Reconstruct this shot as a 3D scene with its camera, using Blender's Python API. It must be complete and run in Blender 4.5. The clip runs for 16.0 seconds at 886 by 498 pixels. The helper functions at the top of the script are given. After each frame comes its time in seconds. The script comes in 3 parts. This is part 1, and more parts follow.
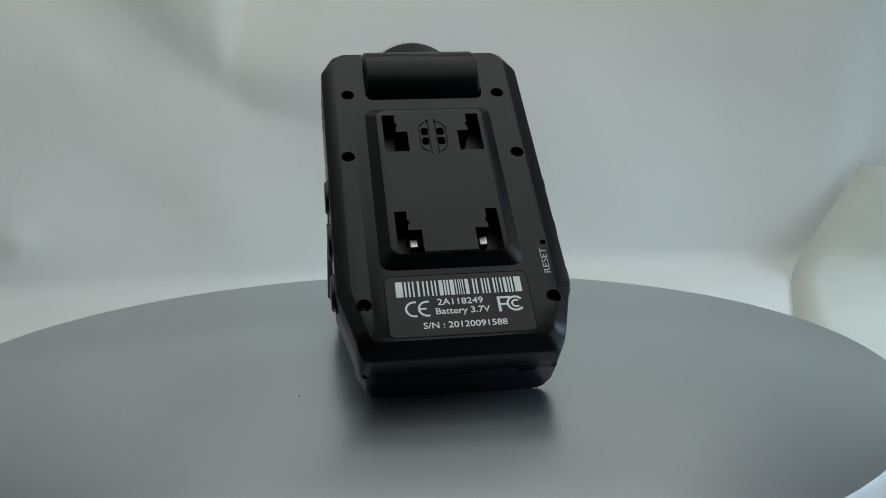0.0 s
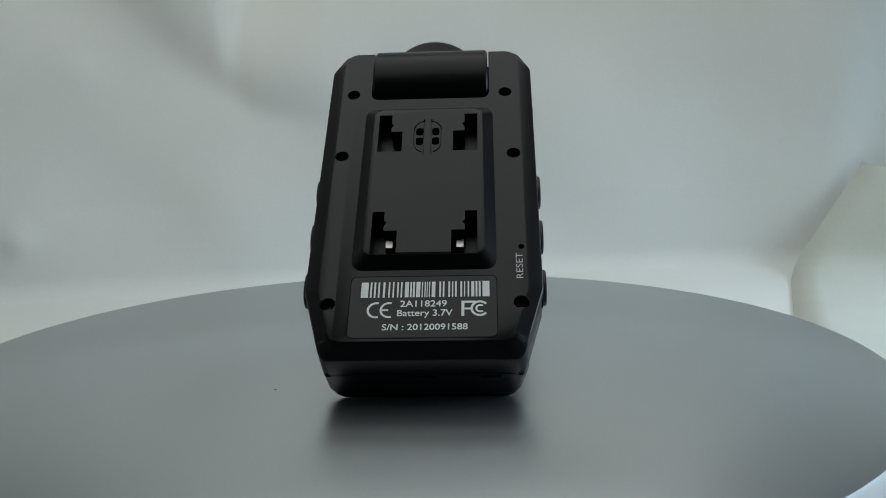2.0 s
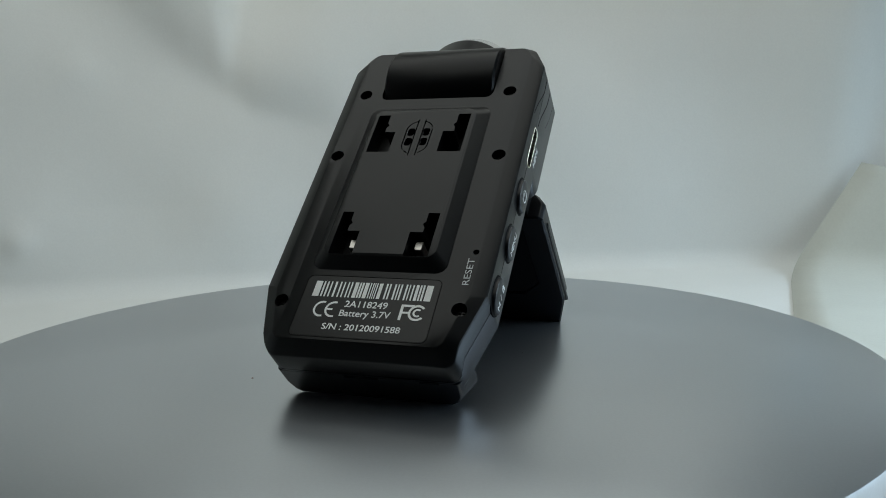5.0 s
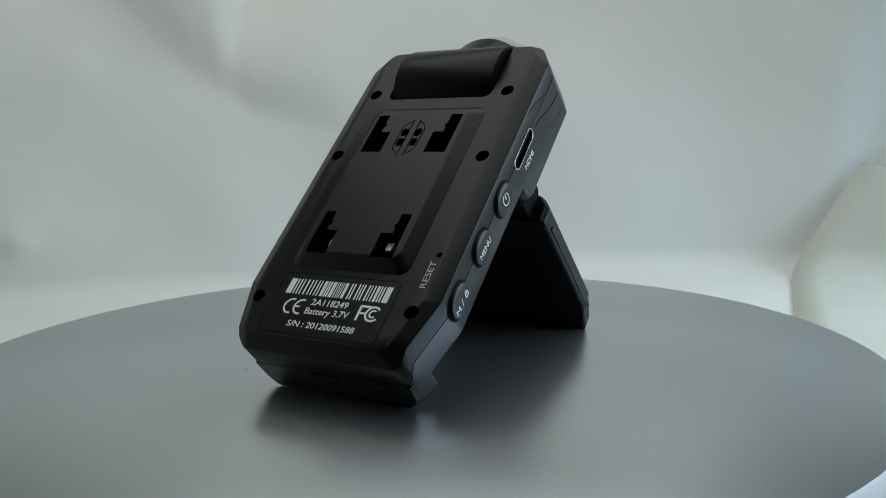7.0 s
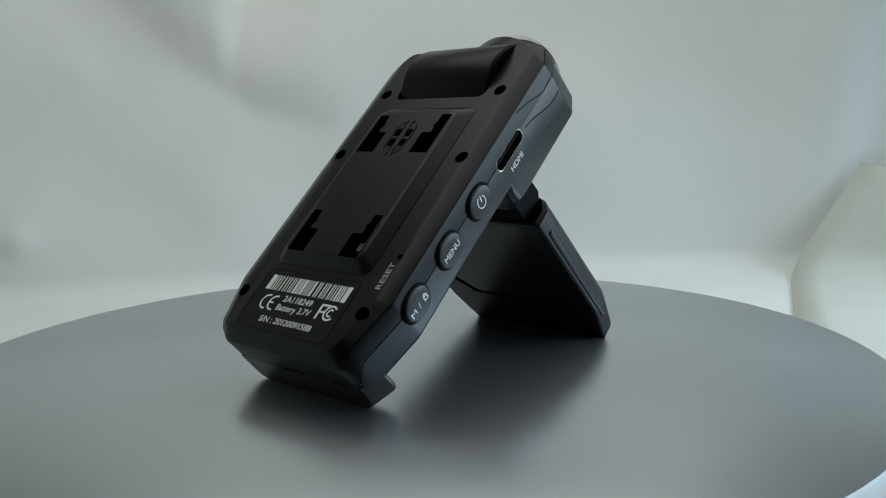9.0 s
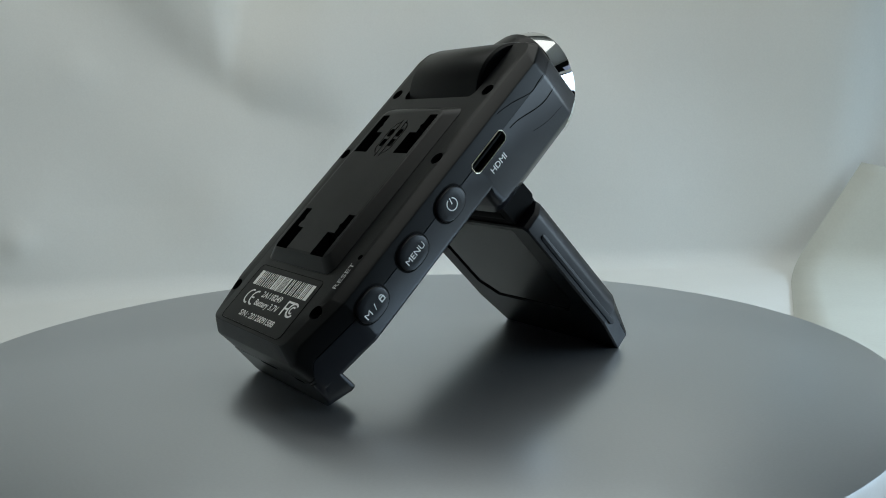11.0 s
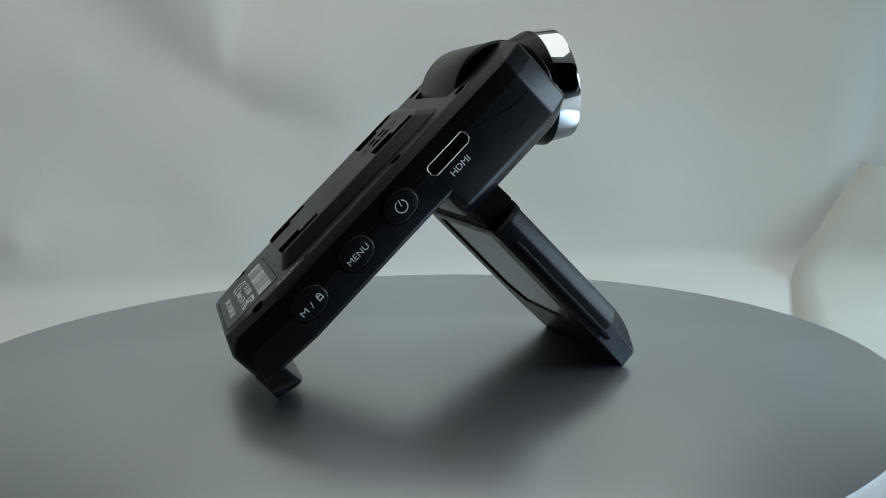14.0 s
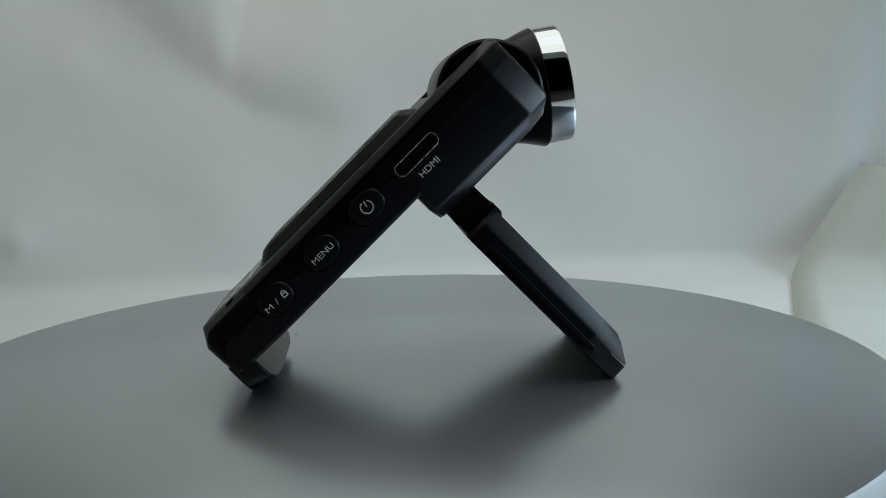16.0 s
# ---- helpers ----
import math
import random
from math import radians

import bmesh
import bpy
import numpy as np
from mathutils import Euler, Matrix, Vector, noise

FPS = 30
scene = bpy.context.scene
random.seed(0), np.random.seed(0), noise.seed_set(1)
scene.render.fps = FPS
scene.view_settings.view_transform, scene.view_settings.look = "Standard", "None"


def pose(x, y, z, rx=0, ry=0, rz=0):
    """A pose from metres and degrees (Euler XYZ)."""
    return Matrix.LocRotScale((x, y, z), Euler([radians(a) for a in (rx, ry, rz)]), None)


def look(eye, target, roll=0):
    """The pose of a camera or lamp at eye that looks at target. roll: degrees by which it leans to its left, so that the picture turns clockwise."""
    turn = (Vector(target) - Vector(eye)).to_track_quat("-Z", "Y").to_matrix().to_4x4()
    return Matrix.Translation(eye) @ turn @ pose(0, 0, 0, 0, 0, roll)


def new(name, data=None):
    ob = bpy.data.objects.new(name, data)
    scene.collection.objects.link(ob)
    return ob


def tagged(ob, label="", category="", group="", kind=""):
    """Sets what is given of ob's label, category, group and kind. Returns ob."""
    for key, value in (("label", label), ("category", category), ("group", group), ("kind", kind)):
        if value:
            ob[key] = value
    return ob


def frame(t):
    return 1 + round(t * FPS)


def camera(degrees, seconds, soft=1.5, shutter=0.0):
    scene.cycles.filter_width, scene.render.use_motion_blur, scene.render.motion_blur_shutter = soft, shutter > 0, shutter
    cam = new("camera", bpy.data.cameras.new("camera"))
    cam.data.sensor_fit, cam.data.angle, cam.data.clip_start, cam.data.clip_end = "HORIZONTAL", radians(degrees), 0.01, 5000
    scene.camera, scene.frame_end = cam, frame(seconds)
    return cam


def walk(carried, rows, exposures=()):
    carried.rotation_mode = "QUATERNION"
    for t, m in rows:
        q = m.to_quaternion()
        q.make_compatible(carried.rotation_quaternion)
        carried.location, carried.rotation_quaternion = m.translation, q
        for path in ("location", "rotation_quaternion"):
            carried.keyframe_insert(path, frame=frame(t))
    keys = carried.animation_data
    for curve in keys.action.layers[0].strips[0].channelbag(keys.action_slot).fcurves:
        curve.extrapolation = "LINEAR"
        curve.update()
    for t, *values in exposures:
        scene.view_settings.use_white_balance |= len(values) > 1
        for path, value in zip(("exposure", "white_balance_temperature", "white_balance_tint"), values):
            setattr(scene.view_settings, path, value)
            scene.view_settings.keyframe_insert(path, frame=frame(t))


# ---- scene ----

# ---------------------------------------------------------------- camera
cam = camera(51.76, 16.0, soft=0.95)
EYE = Vector((0.0, -0.243, 0.06484))
CAM = Matrix((
    (0.99853, 0.03046859, -0.04482753, EYE.x),
    (-0.04879987, 0.14543485, -0.98816359, EYE.y),
    (-0.02358846, 0.98889856, 0.14670792, EYE.z),
    (0, 0, 0, 1)))
walk(cam, [(0, CAM), (16, CAM)], exposures=[(0, 0.0), (4, 0.02), (7, 0.12), (9, 0.14), (12, 0.03), (13, 0.0), (16, -0.13)])

# ---------------------------------------------------------------- light
world = bpy.data.worlds.new("world")
scene.world = world
world.use_nodes = True
wn = world.node_tree.nodes
sky = wn.new("ShaderNodeTexSky")
sky.sky_type, sky.sun_disc = "NISHITA", False
sky.sun_elevation, sky.sun_rotation = radians(40), radians(60)
world.node_tree.links.new(sky.outputs[0], wn["Background"].inputs[0])
wn["Background"].inputs[1].default_value = 0.06


def area_lamp(name, width, height, power, colour, m, spread=180):
    lamp = bpy.data.lights.new(name, "AREA")
    lamp.shape, lamp.size, lamp.size_y, lamp.energy, lamp.color = "RECTANGLE", width, height, power, colour
    lamp.spread = radians(spread)
    ob = new(name, lamp)
    ob.matrix_world = m
    return ob


# two area lamps in added, unseen openings: soft from above, bluish from the side
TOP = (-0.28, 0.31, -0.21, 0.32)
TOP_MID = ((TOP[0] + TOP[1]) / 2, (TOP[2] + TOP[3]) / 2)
area_lamp("top_opening_lamp", TOP[1] - TOP[0], TOP[3] - TOP[2], 1.43, (0.957, 1.0, 0.945), look((*TOP_MID, 0.497), (*TOP_MID, 0.0)))
SIDE_MID = Vector((0.455, -0.09, 0.10))
ALONG = Vector((0.05, 0.70, 0)).normalized()
SIDE_TURN = math.degrees(math.atan2(ALONG.y, ALONG.x))
INWARD = Vector((-ALONG.y, ALONG.x, 0))
OPENING = SIDE_MID + ALONG * 0.04 - INWARD * 0.085 + Vector((0, 0, 0.02))
area_lamp("side_opening_lamp", 0.49, 0.26, 1.12, (0.63, 0.825, 0.985), look(OPENING, OPENING + INWARD + Vector((0, 0, -0.8))), 100)


# ---------------------------------------------------------------- materials
def material(name, colour, rough=0.5, metal=0.0, spec=0.5, grain=0.0, grain_scale=2000.0, bump=0.0, bump_scale=3000.0,
             wear=0.0, wear_scale=60.0, coat=0.0, rough_var=0.0):
    """Colour with grain and broad wear at real-world size, fine relief, and gloss that varies."""
    mat = bpy.data.materials.new(name)
    mat.use_nodes = True
    nt = mat.node_tree
    n, l = nt.nodes, nt.links
    b = n["Principled BSDF"]
    b.inputs["Roughness"].default_value, b.inputs["Metallic"].default_value = rough, metal
    b.inputs["Specular IOR Level"].default_value = spec
    b.inputs["Coat Weight"].default_value = coat
    b.inputs["Base Color"].default_value = (*colour, 1)
    tc = n.new("ShaderNodeTexCoord")

    def noise_at(scale, detail=4.0):
        t = n.new("ShaderNodeTexNoise")
        t.inputs["Scale"].default_value, t.inputs["Detail"].default_value = scale, detail
        l.new(tc.outputs["Object"], t.inputs["Vector"])
        return t.outputs["Fac"]

    def span(fac, lo, hi):
        r = n.new("ShaderNodeMapRange")
        r.inputs["From Min"].default_value, r.inputs["From Max"].default_value = 0.3, 0.7
        r.inputs["To Min"].default_value, r.inputs["To Max"].default_value = lo, hi
        l.new(fac, r.inputs["Value"])
        return r.outputs["Result"]

    def times(a, c):
        m = n.new("ShaderNodeMath")
        m.operation = "MULTIPLY"
        l.new(a, m.inputs[0])
        l.new(c, m.inputs[1])
        return m.outputs[0]

    if grain or wear:
        f = times(span(noise_at(grain_scale), 1 - grain, 1 + grain), span(noise_at(wear_scale), 1 - wear, 1 + wear))
        mix = n.new("ShaderNodeVectorMath")
        mix.operation = "SCALE"
        mix.inputs[0].default_value = colour
        l.new(f, mix.inputs["Scale"])
        l.new(mix.outputs[0], b.inputs["Base Color"])
    if rough_var:
        l.new(span(noise_at(wear_scale * 1.7), rough - rough_var, rough + rough_var), b.inputs["Roughness"])
    if bump:
        bp = n.new("ShaderNodeBump")
        bp.inputs["Strength"].default_value, bp.inputs["Distance"].default_value = 1.0, bump
        l.new(noise_at(bump_scale, 3.0), bp.inputs["Height"])
        l.new(bp.outputs[0], b.inputs["Normal"])
    return mat


PLASTIC = material("black_abs_plastic", (0.0048, 0.0060, 0.0092), 0.33, spec=0.48, grain=0.12, bump=0.00001, bump_scale=5200,
                   wear=0.06, wear_scale=70, rough_var=0.02)
BACK = material("textured_black_plastic", (0.0026, 0.0031, 0.0036), 0.34, spec=0.25, grain=0.12, bump=0.00001, bump_scale=5200,
                wear=0.05, wear_scale=60, rough_var=0.02)
DRUM = material("satin_black_plastic", (0.0024, 0.0028, 0.0034), 0.32, spec=0.15, grain=0.08, wear=0.05, bump=0.00001, bump_scale=4000)
HOUSING = material("satin_black_plastic_housing", (0.0016, 0.0024, 0.0046), 0.38, spec=0.28, grain=0.10, bump=0.00001, bump_scale=5200,
                   wear=0.06, wear_scale=70, rough_var=0.02)
RUBBER = material("black_button_plastic", (0.0046, 0.0056, 0.0078), 0.36, spec=0.36, grain=0.06, wear=0.06)
# near black, for black parts and for shade painted in grooves, gaps and sockets
DEEP = material("black_parts_and_hollow_shade", (0.003, 0.003, 0.003), 0.7, spec=0.1, grain=0.1)
STICKER = material("label_film", (0.0026, 0.0030, 0.0034), 0.30, spec=0.27, grain=0.06, wear=0.06, wear_scale=90)
WHITE_INK = material("white_ink", (0.88, 0.89, 0.88), 0.55, grain=0.05, grain_scale=4000, wear=0.05, wear_scale=250)
GREY_INK = material("grey_ink", (0.55, 0.57, 0.58), 0.55, grain=0.05, wear=0.06, wear_scale=250)
CHROME = material("polished_chrome", (0.64, 0.65, 0.66), 0.05, metal=1.0, grain=0.02, wear=0.02, rough_var=0.02)
STEEL = material("nickel_plated_steel", (0.50, 0.48, 0.45), 0.36, metal=1.0, grain=0.05, wear=0.08, wear_scale=300)
GOLD = material("pale_gold_plating", (0.74, 0.69, 0.54), 0.28, metal=1.0, grain=0.05, wear=0.08, wear_scale=300)
SCREW = material("blackened_steel", (0.05, 0.05, 0.05), 0.35, metal=0.8, grain=0.1)
GLASS_BLACK = material("dark_screen_glass", (0.005, 0.005, 0.006), 0.12, spec=0.35, grain=0.03, wear=0.05, wear_scale=40, rough_var=0.03)
PLATTER = material("satin_grey_platter", (0.54, 0.57, 0.60), 0.295, metal=0.945, spec=0.5, grain=0.02, grain_scale=1400,
                   wear=0.022, wear_scale=14, rough_var=0.008)
PAPER = material("white_backdrop_paper", (0.80, 0.81, 0.79), 0.75, spec=0.25, grain=0.015, grain_scale=900, wear=0.03, wear_scale=9,
                 bump=0.00010, bump_scale=140)
TABLE = material("dark_unseen_tabletop", (0.045, 0.040, 0.036), 0.55, spec=0.4, grain=0.15, grain_scale=300, wear=0.15, wear_scale=12)
CARD = material("off_white_card", (0.64, 0.66, 0.61), 0.7, spec=0.25, grain=0.02, grain_scale=700, wear=0.05, wear_scale=14, bump=0.00006, bump_scale=160)
BOARD = material("white_foam_board", (0.78, 0.80, 0.79), 0.7, spec=0.3, grain=0.02, wear=0.03, wear_scale=8)
ROOM = material("dark_room_paint", (0.02, 0.021, 0.023), 0.8, spec=0.2, grain=0.05, grain_scale=60, wear=0.1, wear_scale=3)
DUST = material("red_brown_dust", (0.34, 0.24, 0.23), 0.9, grain=0.2)

# ---------------------------------------------------------------- mesh helpers
MM = 0.001


def finish(bm, sharp=32):
    bmesh.ops.recalc_face_normals(bm, faces=bm.faces)
    for f in bm.faces:
        f.smooth = True
    me = bpy.data.meshes.new("mesh")
    bm.to_mesh(me)
    bm.free()
    me.set_sharp_from_angle(angle=radians(sharp))
    return me


def part(name, bm, mat, parent, label="", sharp=32):
    me = bm if isinstance(bm, bpy.types.Mesh) else finish(bm, sharp)
    me.name = name
    me.materials.clear()
    me.materials.append(mat)
    ob = new(name, me)
    ob.parent = parent
    return tagged(ob, label)


def ring_loft(rings, close=True):
    """A solid through rings of points of equal count (millimetres in, metres out)."""
    bm = bmesh.new()
    rows = [[bm.verts.new(Vector(q) * MM) for q in r] for r in rings]
    n = len(rows[0])
    for a, b in zip(rows, rows[1:]):
        for i in range(n):
            bm.faces.new((a[i], a[(i + 1) % n], b[(i + 1) % n], b[i]))
    if close:
        bm.faces.new(rows[0])
        bm.faces.new(rows[-1])
    return bm


def rounded(corners, radius, k=4, fill=0):
    """A convex polygon with each corner rounded, always the same count of points; fill adds points along each straight."""
    out, n = [], len(corners)
    for i in range(n):
        a, p, b = (Vector(corners[j % n]) for j in (i - 1, i, i + 1))
        d1, d2 = (a - p).normalized(), (b - p).normalized()
        half = d1.angle(d2) / 2
        cut = min(radius / math.tan(half), 0.45 * min((a - p).length, (b - p).length))
        r = cut * math.tan(half)
        s, e = p + d1 * cut, p + d2 * cut
        c = p + (d1 + d2).normalized() * (r / math.sin(half))
        v1, v2 = s - c, e - c
        for j in range(k + 1):
            t = j / k
            w = v1.lerp(v2, t)
            out.append(c + w.normalized() * r if w.length > 1e-9 else p)
    if not fill:
        return out
    full = []
    for i, p in enumerate(out):
        full.append(p)
        if i % (k + 1) == k:
            q = out[(i + 1) % len(out)]
            full += [p.lerp(q, (j + 1) / (fill + 1)) for j in range(fill)]
    return full


def inset(corners, amounts):
    """Move each edge of a counter-clockwise convex polygon inwards by its own amount."""
    n, lines, out = len(corners), [], []
    for i in range(n):
        a, b = Vector(corners[i]), Vector(corners[(i + 1) % n])
        d = (b - a).normalized()
        nrm = Vector((-d.y, d.x))
        lines.append((a + nrm * amounts[i % len(amounts)], d))
    for i in range(n):
        (p, d), (q, e) = lines[i - 1], lines[i]
        den = d.x * e.y - d.y * e.x
        t = ((q.x - p.x) * e.y - (q.y - p.y) * e.x) / den
        out.append(p + d * t)
    return out


def flat(poly, w):
    return [(q[0], q[1], w) for q in poly]


def prism(poly, w0, w1, bev=0.0):
    """An upright prism along w over a polygon of (u, v), with softened rims when bev is given."""
    if not bev:
        return ring_loft([flat(poly, w0), flat(poly, w1)])
    c = sum((Vector(q) for q in poly), Vector((0, 0))) / len(poly)
    sh = [Vector(q) + (c - Vector(q)).normalized() * bev for q in poly]
    return ring_loft([flat(sh, w0), flat(poly, w0 + bev), flat(poly, w1 - bev), flat(sh, w1)])


def block(u0, u1, v0, v1, w0, w1):
    return prism([(u0, v0), (u1, v0), (u1, v1), (u0, v1)], w0, w1)


def rod(p, q, profile, k=40):
    """A turned solid from p along p->q; profile: rows of (distance, radius)."""
    p, q = Vector(p), Vector(q)
    z = (q - p).normalized()
    x = z.orthogonal().normalized()
    y = z.cross(x)
    return ring_loft([[p + z * d + (x * math.cos(2 * math.pi * i / k) + y * math.sin(2 * math.pi * i / k)) * r
                       for i in range(k)] for d, r in profile])


def tube(points, r, k=6):
    rows, pts = [], [Vector(p) for p in points]
    for i, p in enumerate(pts):
        z = (pts[min(i + 1, len(pts) - 1)] - pts[max(i - 1, 0)]).normalized()
        x = z.cross(Vector((1, 0.03, 0.02))).normalized()
        y = z.cross(x)
        rows.append([p + (x * math.cos(2 * math.pi * j / k) + y * math.sin(2 * math.pi * j / k)) * r for j in range(k)])
    return ring_loft(rows)


def carve(bm, steps, sharp=32):
    """The solid bm, joined with or cut by other solids in turn. Returns a mesh."""
    made = []

    def temp(b):
        if isinstance(b, bmesh.types.BMesh):
            b = finish(b)
        made.append(new("solid", b))
        return made[-1]

    ob = temp(bm)
    for how, b in steps:
        md = ob.modifiers.new("cut", "BOOLEAN")
        md.operation, md.solver, md.object = how, "EXACT", temp(b)
    dg = bpy.context.evaluated_depsgraph_get()
    dg.update()
    me = bpy.data.meshes.new_from_object(ob.evaluated_get(dg))
    for o in made:
        bpy.data.objects.remove(o)
    for f in me.polygons:
        f.use_smooth = True
    me.set_sharp_from_angle(angle=radians(sharp))
    return me


def words(text, size, thick=0.03, bold=0.0, wide=1.0):
    """Lettering as a mesh in metres, centred, standing on z = 0; size is the height of capitals in millimetres."""
    cu = bpy.data.curves.new("text", "FONT")
    cu.body, cu.size, cu.extrude = text, size * 1.37 * MM, thick * MM / 2
    cu.align_x, cu.align_y, cu.resolution_u = "CENTER", "CENTER", 4
    ob = new("text", cu)
    dg = bpy.context.evaluated_depsgraph_get()
    dg.update()
    me = bpy.data.meshes.new_from_object(ob.evaluated_get(dg))
    bpy.data.objects.remove(ob)
    xs = [v.co.x for v in me.vertices]
    ys = [v.co.y for v in me.vertices]
    mx, my = (min(xs) + max(xs)) / 2, (min(ys) + max(ys)) / 2
    span = max(xs) - min(xs)
    k = wide * MM / span if wide > 1.0 else 1.0
    me.transform(Matrix.Diagonal((k, 1, 1, 1)) @ Matrix.Translation((-mx, -my, 0)))
    if not bold:
        return me
    copies = []
    for i, (x, y) in enumerate(((-1, 0), (1, 0), (0, 1), (0, -1))):
        copies.append(me.copy())
        copies[-1].transform(Matrix.Translation(Vector((x * bold, y * bold, i * 0.003)) * MM))
    bpy.data.meshes.remove(me)
    return finish(joined(*copies))


def on_back(u, v, w, turn=0):
    return Matrix.Translation(Vector((u, v, w)) * MM) @ pose(0, 0, 0, 0, 0, turn)


def on_side(u, v, w):
    m = Matrix(((0, 0, 1), (1, 0, 0), (0, 1, 0))).to_4x4()
    return Matrix.Translation(Vector((u, v, w)) * MM) @ m


def put(me, m):
    me.transform(m)
    return me


def arc_band(cx, cy, r0, r1, a0, a1, w0, w1, k=18):
    pts = [(cx + r1 * math.cos(radians(a0 + (a1 - a0) * i / k)), cy + r1 * math.sin(radians(a0 + (a1 - a0) * i / k))) for i in range(k + 1)]
    pts += [(cx + r0 * math.cos(radians(a1 + (a0 - a1) * i / k)), cy + r0 * math.sin(radians(a1 + (a0 - a1) * i / k))) for i in range(k + 1)]
    bm = bmesh.new()
    n = k + 1
    lo = [bm.verts.new(Vector((x, y, w0)) * MM) for x, y in pts]
    hi = [bm.verts.new(Vector((x, y, w1)) * MM) for x, y in pts]
    m = len(pts)
    for i in range(m):
        bm.faces.new((lo[i], lo[(i + 1) % m], hi[(i + 1) % m], hi[i]))
    for i in range(k):
        bm.faces.new((hi[i], hi[i + 1], hi[m - 2 - i], hi[m - 1 - i]))
        bm.faces.new((lo[i], lo[m - 1 - i], lo[m - 2 - i], lo[i + 1]))
    return bm


def joined(*bms):
    out = bmesh.new()
    for b in bms:
        me = b if isinstance(b, bpy.types.Mesh) else finish(b)
        out.from_mesh(me)
        bpy.data.meshes.remove(me)
    return out


# ---------------------------------------------------------------- the room and the paper set
FLOOR = -0.035


def quad_box(name, x0, x1, y0, y1, z0, z1, mat, label, category):
    bm = bmesh.new()
    bmesh.ops.create_cube(bm, size=1)
    bmesh.ops.transform(bm, matrix=Matrix.Translation(((x0 + x1) / 2, (y0 + y1) / 2, (z0 + z1) / 2)) @ Matrix.Diagonal((x1 - x0, y1 - y0, z1 - z0, 1)), verts=bm.verts)
    ob = part(name, bm, mat, None)
    return tagged(ob, label, category, kind="structure")


def room():
    z0, z1 = -0.78, 1.56
    quad_box("floor", -1.5, 1.5, -1.9, 1.3, z0 - 0.1, z0, ROOM, "dark floor of the studio room", "floor")
    quad_box("wall_west", -1.6, -1.5, -1.9, 1.3, z0, z1, ROOM, "dark painted plain room wall", "wall")
    quad_box("wall_north", -1.6, 1.6, 1.3, 1.4, z0, z1, ROOM, "dark painted plain room wall", "wall")
    quad_box("wall_south", -1.6, 1.6, -2.0, -1.9, z0, z1, ROOM, "dark painted plain room wall", "wall")
    # east wall, unseen, with a window opening added to let in sky
    y0, y1, a, b = -0.15, 0.65, 0.05, 0.85
    me = carve(finish_box(1.3, 1.4, -1.9, 1.3, z0, z1), [("DIFFERENCE", finish_box(1.2, 1.5, y0, y1, a, b))])
    tagged(part("wall_east", me, ROOM, None), "unseen dark painted room wall with an added window opening", "wall", kind="structure")
    # the skylight opening is likewise added, in an unseen ceiling
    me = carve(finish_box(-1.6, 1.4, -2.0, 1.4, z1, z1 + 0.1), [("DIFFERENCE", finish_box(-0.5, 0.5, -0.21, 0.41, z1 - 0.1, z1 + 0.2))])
    tagged(part("ceiling", me, ROOM, None), "unseen dark ceiling with an added skylight opening", "ceiling", kind="structure")
    # unseen boards, added beside and over the set to bounce light; open towards the room
    quad_box("wall_1", -0.566, -0.560, -0.34, 0.62, FLOOR + 0.001, 0.50, BOARD, "unseen white board added beside the set to bounce light", "board")
    board = finish_box(-0.222, 0.345, -0.012, -0.006, -0.134, 0.17)
    me = carve(board, [("DIFFERENCE", finish_box(-0.210, 0.290, -0.1, 0.1, -0.124, 0.14))])
    me.transform(Matrix.Translation(SIDE_MID) @ pose(0, 0, 0, 0, 0, SIDE_TURN))
    tagged(part("wall_2", me, BOARD, None), "unseen white board added beside the set, with an opening for a lamp", "board", kind="structure")
    quad_box("wall_3", 0.616, 0.622, 0.27, 0.62, FLOOR + 0.001, 0.50, BOARD, "unseen white board added beside the set to bounce light", "board")
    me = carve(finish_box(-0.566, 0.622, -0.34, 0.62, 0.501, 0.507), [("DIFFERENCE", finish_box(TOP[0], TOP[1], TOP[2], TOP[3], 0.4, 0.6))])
    tagged(part("top_board", me, BOARD, None), "unseen white board added over the set, with an opening for a lamp", "board", kind="structure")
    # unseen tabletop, made dark so that little light bounces up in front
    top = finish_box(-0.75, 0.75, -0.62, 0.62, FLOOR - 0.03, FLOOR)
    table = tagged(new("studio_table"), "unseen table under the paper sweep, dark to cut light in front", "table")
    part("tabletop", top, TABLE, table)
    for x in (-0.68, 0.68):
        for y in (-0.55, 0.55):
            part("leg", rod((x * 1000, y * 1000, -780), (x * 1000, y * 1000, 0), [(0, 18), (715.5, 22)], 12), ROOM, table)


def finish_box(x0, x1, y0, y1, z0, z1):
    bm = bmesh.new()
    bmesh.ops.create_cube(bm, size=1)
    bmesh.ops.transform(bm, matrix=Matrix.Translation(((x0 + x1) / 2, (y0 + y1) / 2, (z0 + z1) / 2)) @ Matrix.Diagonal((x1 - x0, y1 - y0, z1 - z0, 1)), verts=bm.verts)
    return bm


def soft_step(t):
    return 1 / (1 + math.exp(-max(-40.0, min(40.0, t))))


